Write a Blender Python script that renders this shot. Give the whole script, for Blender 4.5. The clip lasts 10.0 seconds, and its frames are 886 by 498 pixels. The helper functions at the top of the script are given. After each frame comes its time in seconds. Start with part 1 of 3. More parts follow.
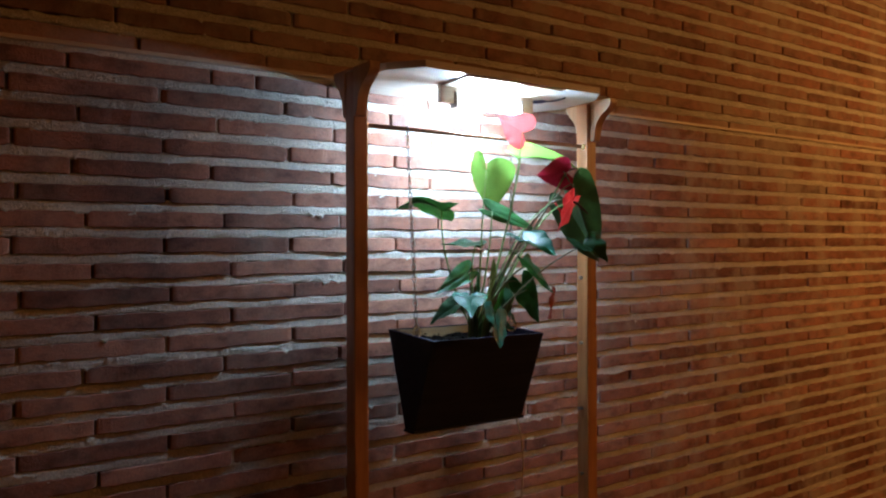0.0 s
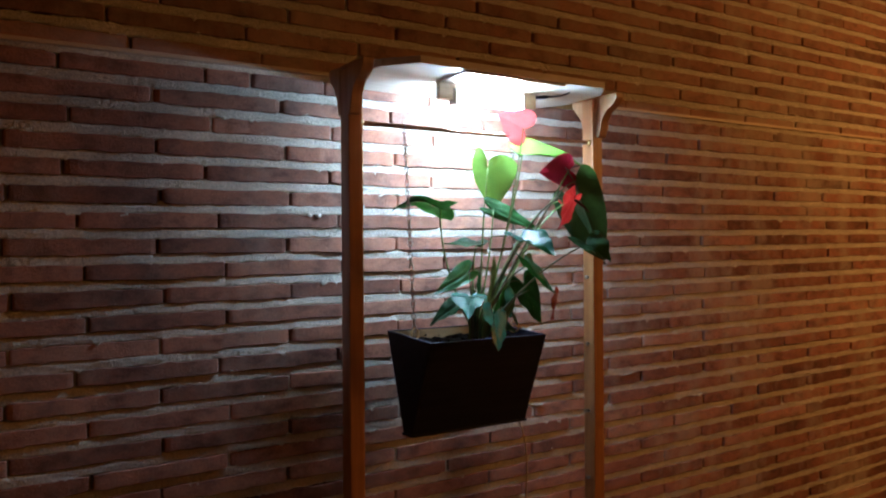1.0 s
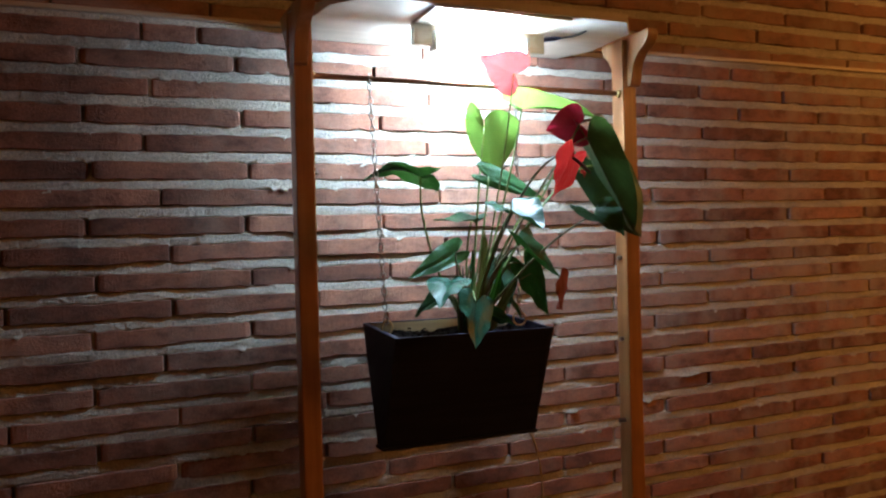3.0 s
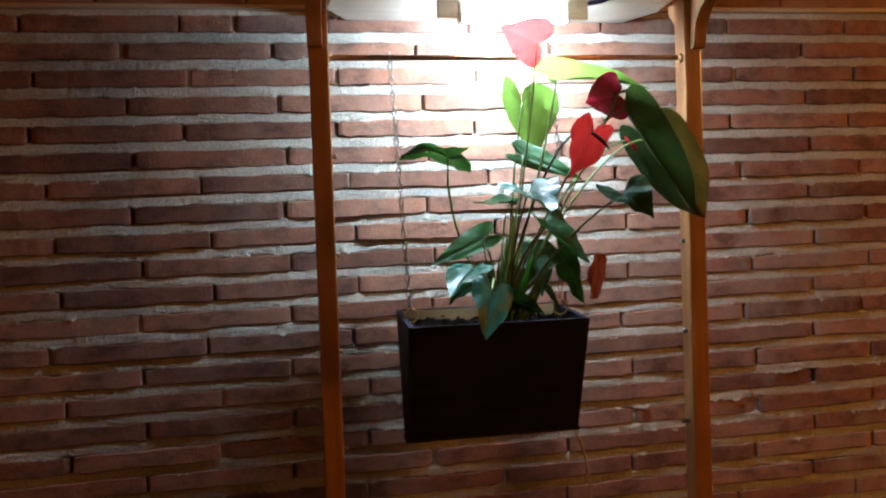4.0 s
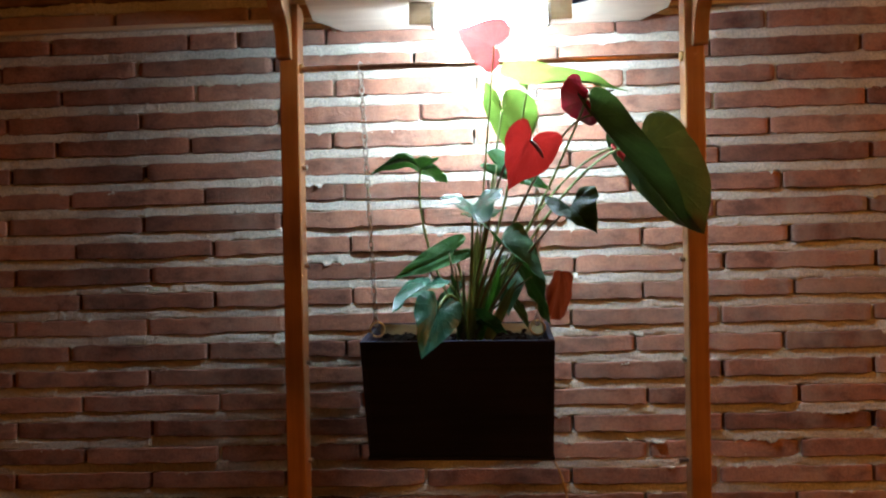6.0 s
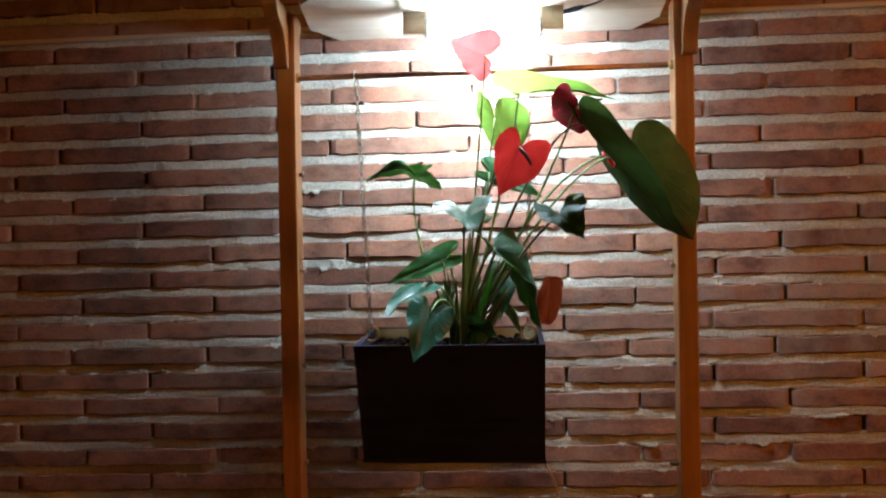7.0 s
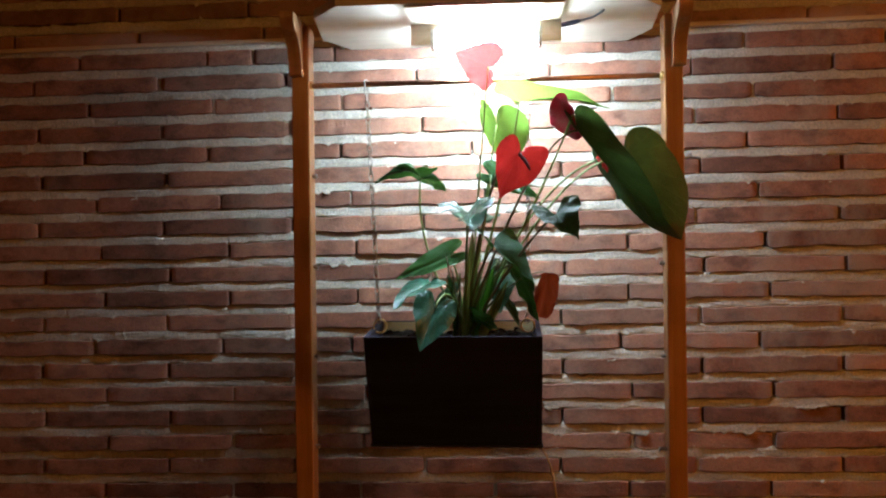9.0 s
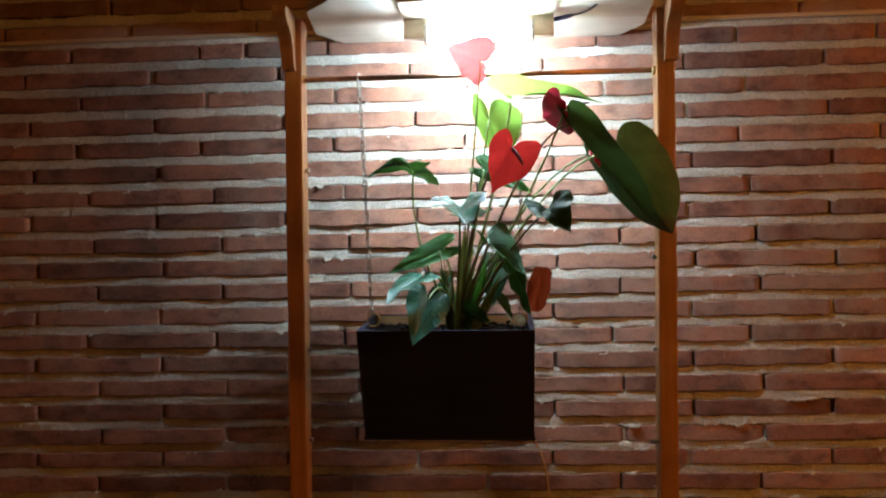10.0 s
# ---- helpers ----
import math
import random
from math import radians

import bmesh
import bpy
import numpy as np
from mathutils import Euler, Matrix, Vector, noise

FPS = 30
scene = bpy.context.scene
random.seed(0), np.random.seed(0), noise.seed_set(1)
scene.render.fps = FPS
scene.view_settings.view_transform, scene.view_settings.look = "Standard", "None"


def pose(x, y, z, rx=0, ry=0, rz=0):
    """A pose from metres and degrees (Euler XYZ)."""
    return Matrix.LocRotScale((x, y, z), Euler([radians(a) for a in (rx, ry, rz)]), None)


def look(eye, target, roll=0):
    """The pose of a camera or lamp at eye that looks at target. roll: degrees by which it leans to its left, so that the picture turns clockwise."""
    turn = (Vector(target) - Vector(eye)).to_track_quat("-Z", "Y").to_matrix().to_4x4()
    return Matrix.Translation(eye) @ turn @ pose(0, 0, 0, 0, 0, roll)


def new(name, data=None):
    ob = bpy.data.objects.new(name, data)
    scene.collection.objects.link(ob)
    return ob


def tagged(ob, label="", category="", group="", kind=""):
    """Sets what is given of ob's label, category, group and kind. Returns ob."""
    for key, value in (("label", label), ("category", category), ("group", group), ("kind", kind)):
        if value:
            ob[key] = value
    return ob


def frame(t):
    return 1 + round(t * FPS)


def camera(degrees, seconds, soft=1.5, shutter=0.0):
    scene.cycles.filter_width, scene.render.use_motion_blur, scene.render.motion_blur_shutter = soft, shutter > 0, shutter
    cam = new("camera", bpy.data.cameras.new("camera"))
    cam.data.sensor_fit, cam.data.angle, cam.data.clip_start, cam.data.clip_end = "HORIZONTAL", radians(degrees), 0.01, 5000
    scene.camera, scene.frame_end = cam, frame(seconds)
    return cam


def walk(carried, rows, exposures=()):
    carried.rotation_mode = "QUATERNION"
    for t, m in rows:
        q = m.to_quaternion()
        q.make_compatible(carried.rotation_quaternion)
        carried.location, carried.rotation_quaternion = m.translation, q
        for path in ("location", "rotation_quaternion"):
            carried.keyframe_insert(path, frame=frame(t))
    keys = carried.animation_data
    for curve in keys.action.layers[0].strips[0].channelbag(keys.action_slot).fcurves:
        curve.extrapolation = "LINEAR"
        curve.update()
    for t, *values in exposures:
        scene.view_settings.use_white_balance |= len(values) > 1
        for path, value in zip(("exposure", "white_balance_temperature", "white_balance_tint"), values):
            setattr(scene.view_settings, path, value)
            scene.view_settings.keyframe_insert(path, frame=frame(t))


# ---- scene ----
cam = camera(57.6, 10.0, soft=2.2, shutter=0.5)
PATH = [
    (0, (-1.236, -1.761, 1.496), (-0.085, -0.126, 1.507), -0.2),
    (0.5, (-1.218, -1.764, 1.501), (-0.072, -0.125, 1.505), -0.4),
    (1, (-1.157, -1.767, 1.504), (-0.064, -0.092, 1.506), -0.4),
    (1.5, (-1.062, -1.746, 1.485), (-0.024, -0.037, 1.482), -0.6),
    (2, (-0.942, -1.718, 1.484), (0.031, 0.029, 1.458), -1.2),
    (2.5, (-0.835, -1.663, 1.468), (0.057, 0.127, 1.455), -1.8),
    (2.7, (-0.797, -1.642, 1.463), (0.076, 0.158, 1.46), -1.8),
    (3.8, (-0.444, -1.663, 1.473), (-0.043, 0.295, 1.416), -1.4),
    (4, (-0.401, -1.661, 1.469), (-0.063, 0.31, 1.419), -2.0),
    (4.5, (-0.294, -1.631, 1.456), (-0.073, 0.357, 1.463), -2.6),
    (5, (-0.163, -1.622, 1.453), (-0.116, 0.378, 1.467), -1.6),
    (5.5, (-0.052, -1.625, 1.458), (-0.147, 0.373, 1.444), -1.2),
    (7, (0.031, -1.651, 1.463), (-0.125, 0.343, 1.465), -1.0),
    (7.5, (0.042, -1.687, 1.461), (-0.092, 0.309, 1.454), -1.2),
    (8, (0.046, -1.739, 1.46), (-0.095, 0.256, 1.445), -0.8),
    (8.5, (0.04, -1.742, 1.461), (-0.108, 0.252, 1.453), -0.7),
    (9, (0.032, -1.747, 1.46), (-0.126, 0.247, 1.461), -0.7),
    (9.5, (0.025, -1.752, 1.465), (-0.116, 0.243, 1.446), -0.5),
    (10, (0.032, -1.752, 1.463), (-0.108, 0.243, 1.445), -0.7),
]
walk(cam, [(t, look(eye, target, roll)) for t, eye, target, roll in PATH], exposures=[(0, 0.02, 5700, 10), (2.5, 0.04, 6000, 10), (4.5, 0.18, 6550, 11), (7, 0.22, 6750, 11), (10, 0.22, 6800, 11)])

# ---- world and light ----
world = bpy.data.worlds.new("world")
scene.world = world
world.use_nodes = True
world.node_tree.nodes["Background"].inputs[0].default_value = (1.0, 0.6, 0.3, 1)
world.node_tree.nodes["Background"].inputs[1].default_value = 0.0
LED_STRENGTH = 570.0
ROOM_WARM = (1.0, 0.42, 0.085)


def unseen_bulb(x, y, z, watts, radius=0.09):
    data = bpy.data.lights.new("unseen_bulb", "POINT")
    data.energy, data.color, data.shadow_soft_size = watts, ROOM_WARM, radius
    ob = new("unseen_bulb", data)
    ob.location = (x, y, z)
    return ob


unseen_bulb(2.5, -1.5, 2.2, 57, 0.2)
# two added fill bulbs: one softens the post's shadow, one warms the left
unseen_bulb(2.4, -3.2, 2.25, 9, 0.2)
unseen_bulb(-1.2, -3.0, 2.42, 2.5)


# ---- materials ----
def material(name):
    m = bpy.data.materials.new(name)
    m.use_nodes = True
    nt = m.node_tree
    return m, nt, nt.nodes["Principled BSDF"]


def node(nt, kind, **inputs):
    n = nt.nodes.new(kind)
    for k, v in inputs.items():
        n.inputs[k.replace("_", " ")].default_value = v
    return n


def noise_tex(nt, scale, detail=4.0, rough=0.6, space="Object", stretch=None):
    co = nt.nodes.new("ShaderNodeNewGeometry" if space == "Position" else "ShaderNodeTexCoord")
    n = node(nt, "ShaderNodeTexNoise", Scale=scale, Detail=detail, Roughness=rough)
    if stretch:
        mp = node(nt, "ShaderNodeMapping", Scale=stretch)
        nt.links.new(co.outputs[space], mp.inputs[0])
        nt.links.new(mp.outputs[0], n.inputs["Vector"])
    else:
        nt.links.new(co.outputs[space], n.inputs["Vector"])
    return n


def ramp(nt, src, *stops):
    r = nt.nodes.new("ShaderNodeValToRGB")
    els = r.color_ramp.elements
    while len(els) < len(stops):
        els.new(0.5)
    for e, (p, c) in zip(els, stops):
        e.position, e.color = p, (*c, 1)
    nt.links.new(src, r.inputs[0])
    return r


def mix(nt, a, b, fac, blend="MIX"):
    m = nt.nodes.new("ShaderNodeMix")
    m.data_type, m.blend_type = "RGBA", blend
    for sock, v in ((m.inputs[6], a), (m.inputs[7], b), (m.inputs[0], fac)):
        if isinstance(v, (int, float)):
            sock.default_value = v
        elif isinstance(v, tuple):
            sock.default_value = (*v, 1)
        else:
            nt.links.new(v, sock)
    return m.outputs[2]


def bump(nt, bsdf, height, strength, distance):
    b = node(nt, "ShaderNodeBump", Strength=strength, Distance=distance)
    nt.links.new(height, b.inputs["Height"])
    nt.links.new(b.outputs[0], bsdf.inputs["Normal"])


def brick_material(name, by_island):
    m, nt, p = material(name)
    if by_island:
        pick = nt.nodes.new("ShaderNodeNewGeometry").outputs["Random Per Island"]
    else:
        pick = nt.nodes.new("ShaderNodeObjectInfo").outputs["Random"]
    tone = ramp(nt, pick, (0.0, (0.165, 0.072, 0.047)), (0.3, (0.265, 0.117, 0.074)), (0.65, (0.335, 0.152, 0.097)), (1.0, (0.395, 0.200, 0.132)))
    blot = noise_tex(nt, 13, 5, 0.65, "Position", stretch=(1, 1, 1.8))
    stain = ramp(nt, blot.outputs[0], (0.34, (0.42, 0.41, 0.44)), (0.50, (0.98, 0.97, 0.96)), (0.66, (1.30, 1.20, 1.10)))
    col = mix(nt, tone.outputs[0], stain.outputs[0], 0.85, "MULTIPLY")
    grit = noise_tex(nt, 210, 3, 0.7, "Position")
    fleck = ramp(nt, grit.outputs[0], (0.36, (0.62, 0.62, 0.62)), (0.6, (1.12, 1.1, 1.05)))
    col = mix(nt, col, fleck.outputs[0], 0.55, "MULTIPLY")
    lime = noise_tex(nt, 38, 6, 0.75, "Position")
    lime_mask = ramp(nt, lime.outputs[0], (0.63, (0, 0, 0)), (0.82, (0.5, 0.5, 0.5)))
    col = mix(nt, col, (0.40, 0.31, 0.24), lime_mask.outputs[0])
    # mortar rubbed thinly over the bricks in broad patches
    smear = noise_tex(nt, 3.6, 7, 0.70, "Position", stretch=(1, 1, 0.55))
    smear_mask = ramp(nt, smear.outputs[0], (0.49, (0, 0, 0)), (0.60, (0.62, 0.62, 0.62)))
    place = nt.nodes.new("ShaderNodeSeparateXYZ")
    nt.links.new(nt.nodes.new("ShaderNodeNewGeometry").outputs["Position"], place.inputs[0])
    east = node(nt, "ShaderNodeMapRange")
    for k, v in ((1, 0.2), (2, 1.1), (3, 0.25), (4, 1.0)):
        east.inputs[k].default_value = v
    nt.links.new(place.outputs[0], east.inputs[0])
    col = mix(nt, col, (0.42, 0.33, 0.25), mix(nt, (0.0, 0.0, 0.0), smear_mask.outputs[0], east.outputs[0]))
    # above the wooden strip the wall was never cleaned: a thin slurry coat dulls the bricks
    coat = nt.nodes.new("ShaderNodeMath")
    coat.operation = "GREATER_THAN"
    coat.inputs[1].default_value = 1.93
    nt.links.new(place.outputs[2], coat.inputs[0])
    slurry = ramp(nt, smear.outputs[0], (0.38, (0.05, 0.05, 0.05)), (0.62, (0.60, 0.60, 0.60)))
    col = mix(nt, col, (0.36, 0.25, 0.17), mix(nt, (0.0, 0.0, 0.0), slurry.outputs[0], coat.outputs[0]))
    nt.links.new(col, p.inputs["Base Color"])
    p.inputs["Roughness"].default_value = 0.85
    p.inputs["Specular IOR Level"].default_value = 0.3
    both = mix(nt, grit.outputs[0], lime.outputs[0], 0.22)
    bump(nt, p, both, 0.7, 0.005)
    return m


def mortar_material():
    m, nt, p = material("mortar")
    a = noise_tex(nt, 9, 5, 0.6)
    b = noise_tex(nt, 260, 4, 0.8)
    base = ramp(nt, a.outputs[0], (0.3, (0.58, 0.51, 0.40)), (0.7, (0.80, 0.73, 0.59)))
    sand = ramp(nt, b.outputs[0], (0.36, (0.46, 0.44, 0.41)), (0.58, (1.12, 1.12, 1.12)))
    nt.links.new(mix(nt, base.outputs[0], sand.outputs[0], 0.7, "MULTIPLY"), p.inputs["Base Color"])
    p.inputs["Roughness"].default_value = 0.95
    p.inputs["Specular IOR Level"].default_value = 0.15
    c = noise_tex(nt, 170, 8, 0.75)
    bump(nt, p, mix(nt, b.outputs[0], c.outputs[0], 0.6), 1.0, 0.011)
    return m


def wood_material(name, dark, light, rough, along, coat=0.0):
    m, nt, p = material(name)
    stretch = {"x": (2, 45, 45), "y": (45, 2, 45), "z": (45, 45, 2)}[along]
    g = noise_tex(nt, 1.6, 6, 0.62, stretch=stretch)
    fine = noise_tex(nt, 9, 3, 0.6, stretch=stretch)
    wear = noise_tex(nt, 7, 4, 0.6)
    col = ramp(nt, g.outputs[0], (0.32, dark), (0.68, light))
    col = mix(nt, col.outputs[0], ramp(nt, wear.outputs[0], (0.35, (0.72, 0.70, 0.68)), (0.65, (1.05, 1.05, 1.05))).outputs[0], 0.7, "MULTIPLY")
    nt.links.new(col, p.inputs["Base Color"])
    nt.links.new(ramp(nt, wear.outputs[0], (0.3, (rough - 0.1,) * 3), (0.7, (rough + 0.12,) * 3)).outputs[0], p.inputs["Roughness"])
    p.inputs["Coat Weight"].default_value = coat
    p.inputs["Coat Roughness"].default_value = 0.18
    bump(nt, p, fine.outputs[0], 0.15, 0.001)
    return m


def plain(name, colour, rough, metal=0.0, grain=120, amount=0.25):
    m, nt, p = material(name)
    n = noise_tex(nt, grain, 4, 0.6)
    lo, hi = tuple(c * (1 - amount) for c in colour), tuple(min(1, c * (1 + amount)) for c in colour)
    nt.links.new(ramp(nt, n.outputs[0], (0.3, lo), (0.7, hi)).outputs[0], p.inputs["Base Color"])
    p.inputs["Roughness"].default_value, p.inputs["Metallic"].default_value = rough, metal
    bump(nt, p, n.outputs[0], 0.12, 0.001)
    return m


def leaf_material(name, low, high, through_colour, share, rough=0.32, scorch=0.0):
    m, nt, p = material(name)
    uv = nt.nodes.new("ShaderNodeUVMap")
    sep = nt.nodes.new("ShaderNodeSeparateXYZ")
    nt.links.new(uv.outputs[0], sep.inputs[0])
    big = noise_tex(nt, 26, 4, 0.6)
    fine = noise_tex(nt, 160, 3, 0.6)
    col = ramp(nt, big.outputs[0], (0.32, low), (0.68, high))
    # veins: uv x runs round the blade, uv y from the stalk to the rim
    wave = nt.nodes.new("ShaderNodeMath")
    wave.operation = "MULTIPLY"
    wave.inputs[1].default_value = 11.0
    nt.links.new(sep.outputs[0], wave.inputs[0])
    ping = nt.nodes.new("ShaderNodeMath")
    ping.operation = "PINGPONG"
    ping.inputs[1].default_value = 0.5
    nt.links.new(wave.outputs[0], ping.inputs[0])
    vein = ramp(nt, ping.outputs[0], (0.0, (1, 1, 1)), (0.09, (0, 0, 0)))
    paler = tuple(min(1, c * 1.7 + 0.015) for c in high)
    soft = nt.nodes.new("ShaderNodeMath")
    soft.operation = "MULTIPLY"
    soft.inputs[1].default_value = 0.13
    nt.links.new(vein.outputs[0], soft.inputs[0])
    col = mix(nt, col.outputs[0], paler, soft.outputs[0])
    if scorch:
        # the drooping tip has dried to a ragged brown end
        blotch = noise_tex(nt, 34, 5, 0.7)
        spot = nt.nodes.new("ShaderNodeSeparateXYZ")
        nt.links.new(nt.nodes.new("ShaderNodeTexCoord").outputs["Object"], spot.inputs[0])
        low_end = node(nt, "ShaderNodeMapRange")
        for k, v in ((1, 1.555), (2, 1.485), (3, 0.0), (4, 1.0)):
            low_end.inputs[k].default_value = v
        nt.links.new(spot.outputs[2], low_end.inputs[0])
        rim = nt.nodes.new("ShaderNodeMath")
        rim.operation = "MULTIPLY"
        nt.links.new(blotch.outputs[0], rim.inputs[0])
        nt.links.new(low_end.outputs[0], rim.inputs[1])
        dry = ramp(nt, rim.outputs[0], (0.30, (0, 0, 0)), (0.52, (scorch,) * 3))
        col = mix(nt, col, (0.060, 0.030, 0.014), dry.outputs[0])
    nt.links.new(col, p.inputs["Base Color"])
    p.inputs["Roughness"].default_value = rough
    p.inputs["Specular IOR Level"].default_value = 0.26
    h = nt.nodes.new("ShaderNodeMath")
    h.operation = "MULTIPLY_ADD"
    nt.links.new(vein.outputs[0], h.inputs[0])
    h.inputs[1].default_value = -0.16
    nt.links.new(mix(nt, fine.outputs[0], big.outputs[0], 0.5), h.inputs[2])
    bump(nt, p, h.outputs[0], 0.7, 0.003)
    tr = node(nt, "ShaderNodeBsdfTranslucent", Color=(*through_colour, 1))
    mx = nt.nodes.new("ShaderNodeMixShader")
    mx.inputs[0].default_value = share
    nt.links.new(p.outputs[0], mx.inputs[1])
    nt.links.new(tr.outputs[0], mx.inputs[2])
    nt.links.new(mx.outputs[0], nt.nodes["Material Output"].inputs[0])
    return m


BRICK = brick_material("brick_clay", False)
BRICK_FAR = brick_material("brick_clay_joined", True)
MORTAR = mortar_material()
POST_WOOD = wood_material("varnished_pine_post", (0.37, 0.150, 0.044), (0.52, 0.240, 0.080), 0.38, "z", 0.4)
BRACKET_WOOD = wood_material("varnished_bracket", (0.40, 0.200, 0.085), (0.54, 0.310, 0.150), 0.38, "z", 0.4)
BOARD_WOOD = wood_material("pale_plywood", (0.58, 0.50, 0.39), (0.70, 0.62, 0.50), 0.5, "x", 0.1)
LAMP_WOOD = wood_material("lacquered_lamp_wood", (0.46, 0.36, 0.24), (0.58, 0.47, 0.33), 0.30, "x", 0.5)
TRIM_WOOD = wood_material("pale_trim", (0.52, 0.40, 0.26), (0.66, 0.53, 0.37), 0.5, "x")
PLANTER_BLACK = wood_material("black_stained_wood", (0.012, 0.012, 0.024), (0.020, 0.020, 0.036), 0.62, "x")
PLANTER_BLACK.node_tree.nodes["Principled BSDF"].inputs["Specular IOR Level"].default_value = 0.16
PLANTER_RAW = wood_material("raw_inner_wood", (0.22, 0.155, 0.07), (0.34, 0.25, 0.12), 0.8, "x")
STEEL = plain("zinc_steel", (0.42, 0.40, 0.37), 0.34, 1.0)
DARK_STEEL = plain("dark_chain_steel", (0.36, 0.32, 0.27), 0.40, 1.0)
BRASS = plain("brass", (0.62, 0.42, 0.18), 0.3, 1.0)
COPPER = plain("copper_rod", (0.40, 0.22, 0.13), 0.3, 1.0)
CABLE_BLACK = plain("black_cable", (0.015, 0.015, 0.02), 0.45)
CABLE_BLUE = plain("dark_blue_plug", (0.012, 0.018, 0.07), 0.4)
HOSE = plain("pale_hose", (0.55, 0.42, 0.26), 0.45)
SOIL = plain("dark_soil", (0.008, 0.0055, 0.004), 0.95, 0, 90, 0.6)
SOIL.node_tree.nodes["Principled BSDF"].inputs["Specular IOR Level"].default_value = 0.05
# assumed colour of the unseen walls, kept dark and warm to limit bounced light
PLASTER = plain("unseen_wall_plaster", (0.30, 0.20, 0.12), 0.9, 0, 6, 0.12)
FLOOR_TILE = plain("terracotta_floor", (0.12, 0.06, 0.035), 0.5, 0, 5, 0.25)
GLASS_WHITE, _nt, _p = material("lit_opal_glass")
_p.inputs["Emission Color"].default_value = (*ROOM_WARM, 1)
_p.inputs["Emission Strength"].default_value = 4.0
LED, _nt, _p = material("led_tube_light")
_p.inputs["Base Color"].default_value = (0.8, 0.8, 0.8, 1)
_p.inputs["Emission Color"].default_value = (0.565, 0.795, 1.05, 1)
_p.inputs["Emission Strength"].default_value = LED_STRENGTH

LEAF_DARK = leaf_material("leaf_dark_green", (0.010, 0.038, 0.014), (0.025, 0.082, 0.026), (0.05, 0.16, 0.02), 0.12, 0.46)
LEAF_BIG = leaf_material("leaf_large_dark", (0.020, 0.056, 0.023), (0.044, 0.098, 0.036), (0.09, 0.16, 0.03), 0.13, 0.36, 0.9)
LEAF_MID = leaf_material("leaf_green", (0.016, 0.070, 0.018), (0.036, 0.125, 0.028), (0.07, 0.23, 0.018), 0.22, 0.42)
LEAF_YOUNG = leaf_material("leaf_young_green", (0.075, 0.140, 0.030), (0.115, 0.185, 0.042), (0.150, 0.270, 0.04), 0.40, 0.5)
LEAF_GLOSS = leaf_material("leaf_glossy_blue_green", (0.012, 0.060, 0.035), (0.026, 0.098, 0.056), (0.04, 0.16, 0.04), 0.10, 0.27)
SPATHE_RED = leaf_material("spathe_red", (0.27, 0.011, 0.012), (0.36, 0.020, 0.019), (0.45, 0.02, 0.016), 0.25, 0.38)
SPATHE_DARK = leaf_material("spathe_dark_red", (0.18, 0.009, 0.026), (0.26, 0.015, 0.038), (0.34, 0.012, 0.03), 0.3, 0.4)
SPATHE_PINK = leaf_material("spathe_coral_pink", (0.40, 0.055, 0.050), (0.50, 0.080, 0.070), (0.46, 0.060, 0.052), 0.30, 0.55)
LEAF_BROWN = leaf_material("leaf_withered_orange", (0.095, 0.014, 0.006), (0.16, 0.026, 0.009), (0.24, 0.035, 0.010), 0.3, 0.7)
LEAF_OLIVE = leaf_material("leaf_sheath_olive", (0.075, 0.080, 0.018), (0.125, 0.125, 0.030), (0.15, 0.15, 0.03), 0.3, 0.5)
STEM_GREEN = plain("petiole_green", (0.13, 0.20, 0.045), 0.45, 0, 60, 0.35)
STEM_DARK = plain("petiole_brown_green", (0.10, 0.085, 0.030), 0.5, 0, 60, 0.35)
SPADIX_DARK = plain("spadix_dark", (0.05, 0.012, 0.016), 0.6, 0, 300, 0.4)


# ---- mesh helpers ----
def part(name, bm, mat, parent=None, label=""):
    me = bpy.data.meshes.new(name)
    bm.normal_update()
    bm.to_mesh(me)
    bm.free()
    me.materials.append(mat)
    ob = new(name, me)
    if parent:
        ob.parent = parent
    if label:
        ob["label"] = label
    return ob


def holder(name, at, label, category, group=""):
    """A top-level Empty at the base of a thing; its parts are given in world metres."""
    ob = new(name)
    ob.empty_display_size = 0.05
    ob.location = at
    return tagged(ob, label, category, group)


def settle(ob, thing):
    """Parent ob to thing and keep ob where it is."""
    ob.parent = thing
    ob.matrix_parent_inverse = Matrix.Translation(-Vector(thing.location))
    return ob


def smooth(ob):
    for p in ob.data.polygons:
        p.use_smooth = True
    return ob


def box_bm(x0, x1, y0, y1, z0, z1, bevel=0.0, segs=2):
    bm = bmesh.new()
    bmesh.ops.create_cube(bm, size=1)
    for v in bm.verts:
        v.co = ((x0 + x1) / 2 + v.co.x * (x1 - x0), (y0 + y1) / 2 + v.co.y * (y1 - y0), (z0 + z1) / 2 + v.co.z * (z1 - z0))
    if bevel:
        bmesh.ops.bevel(bm, geom=bm.edges[:], offset=bevel, segments=segs, affect="EDGES", profile=0.6)
    return bm


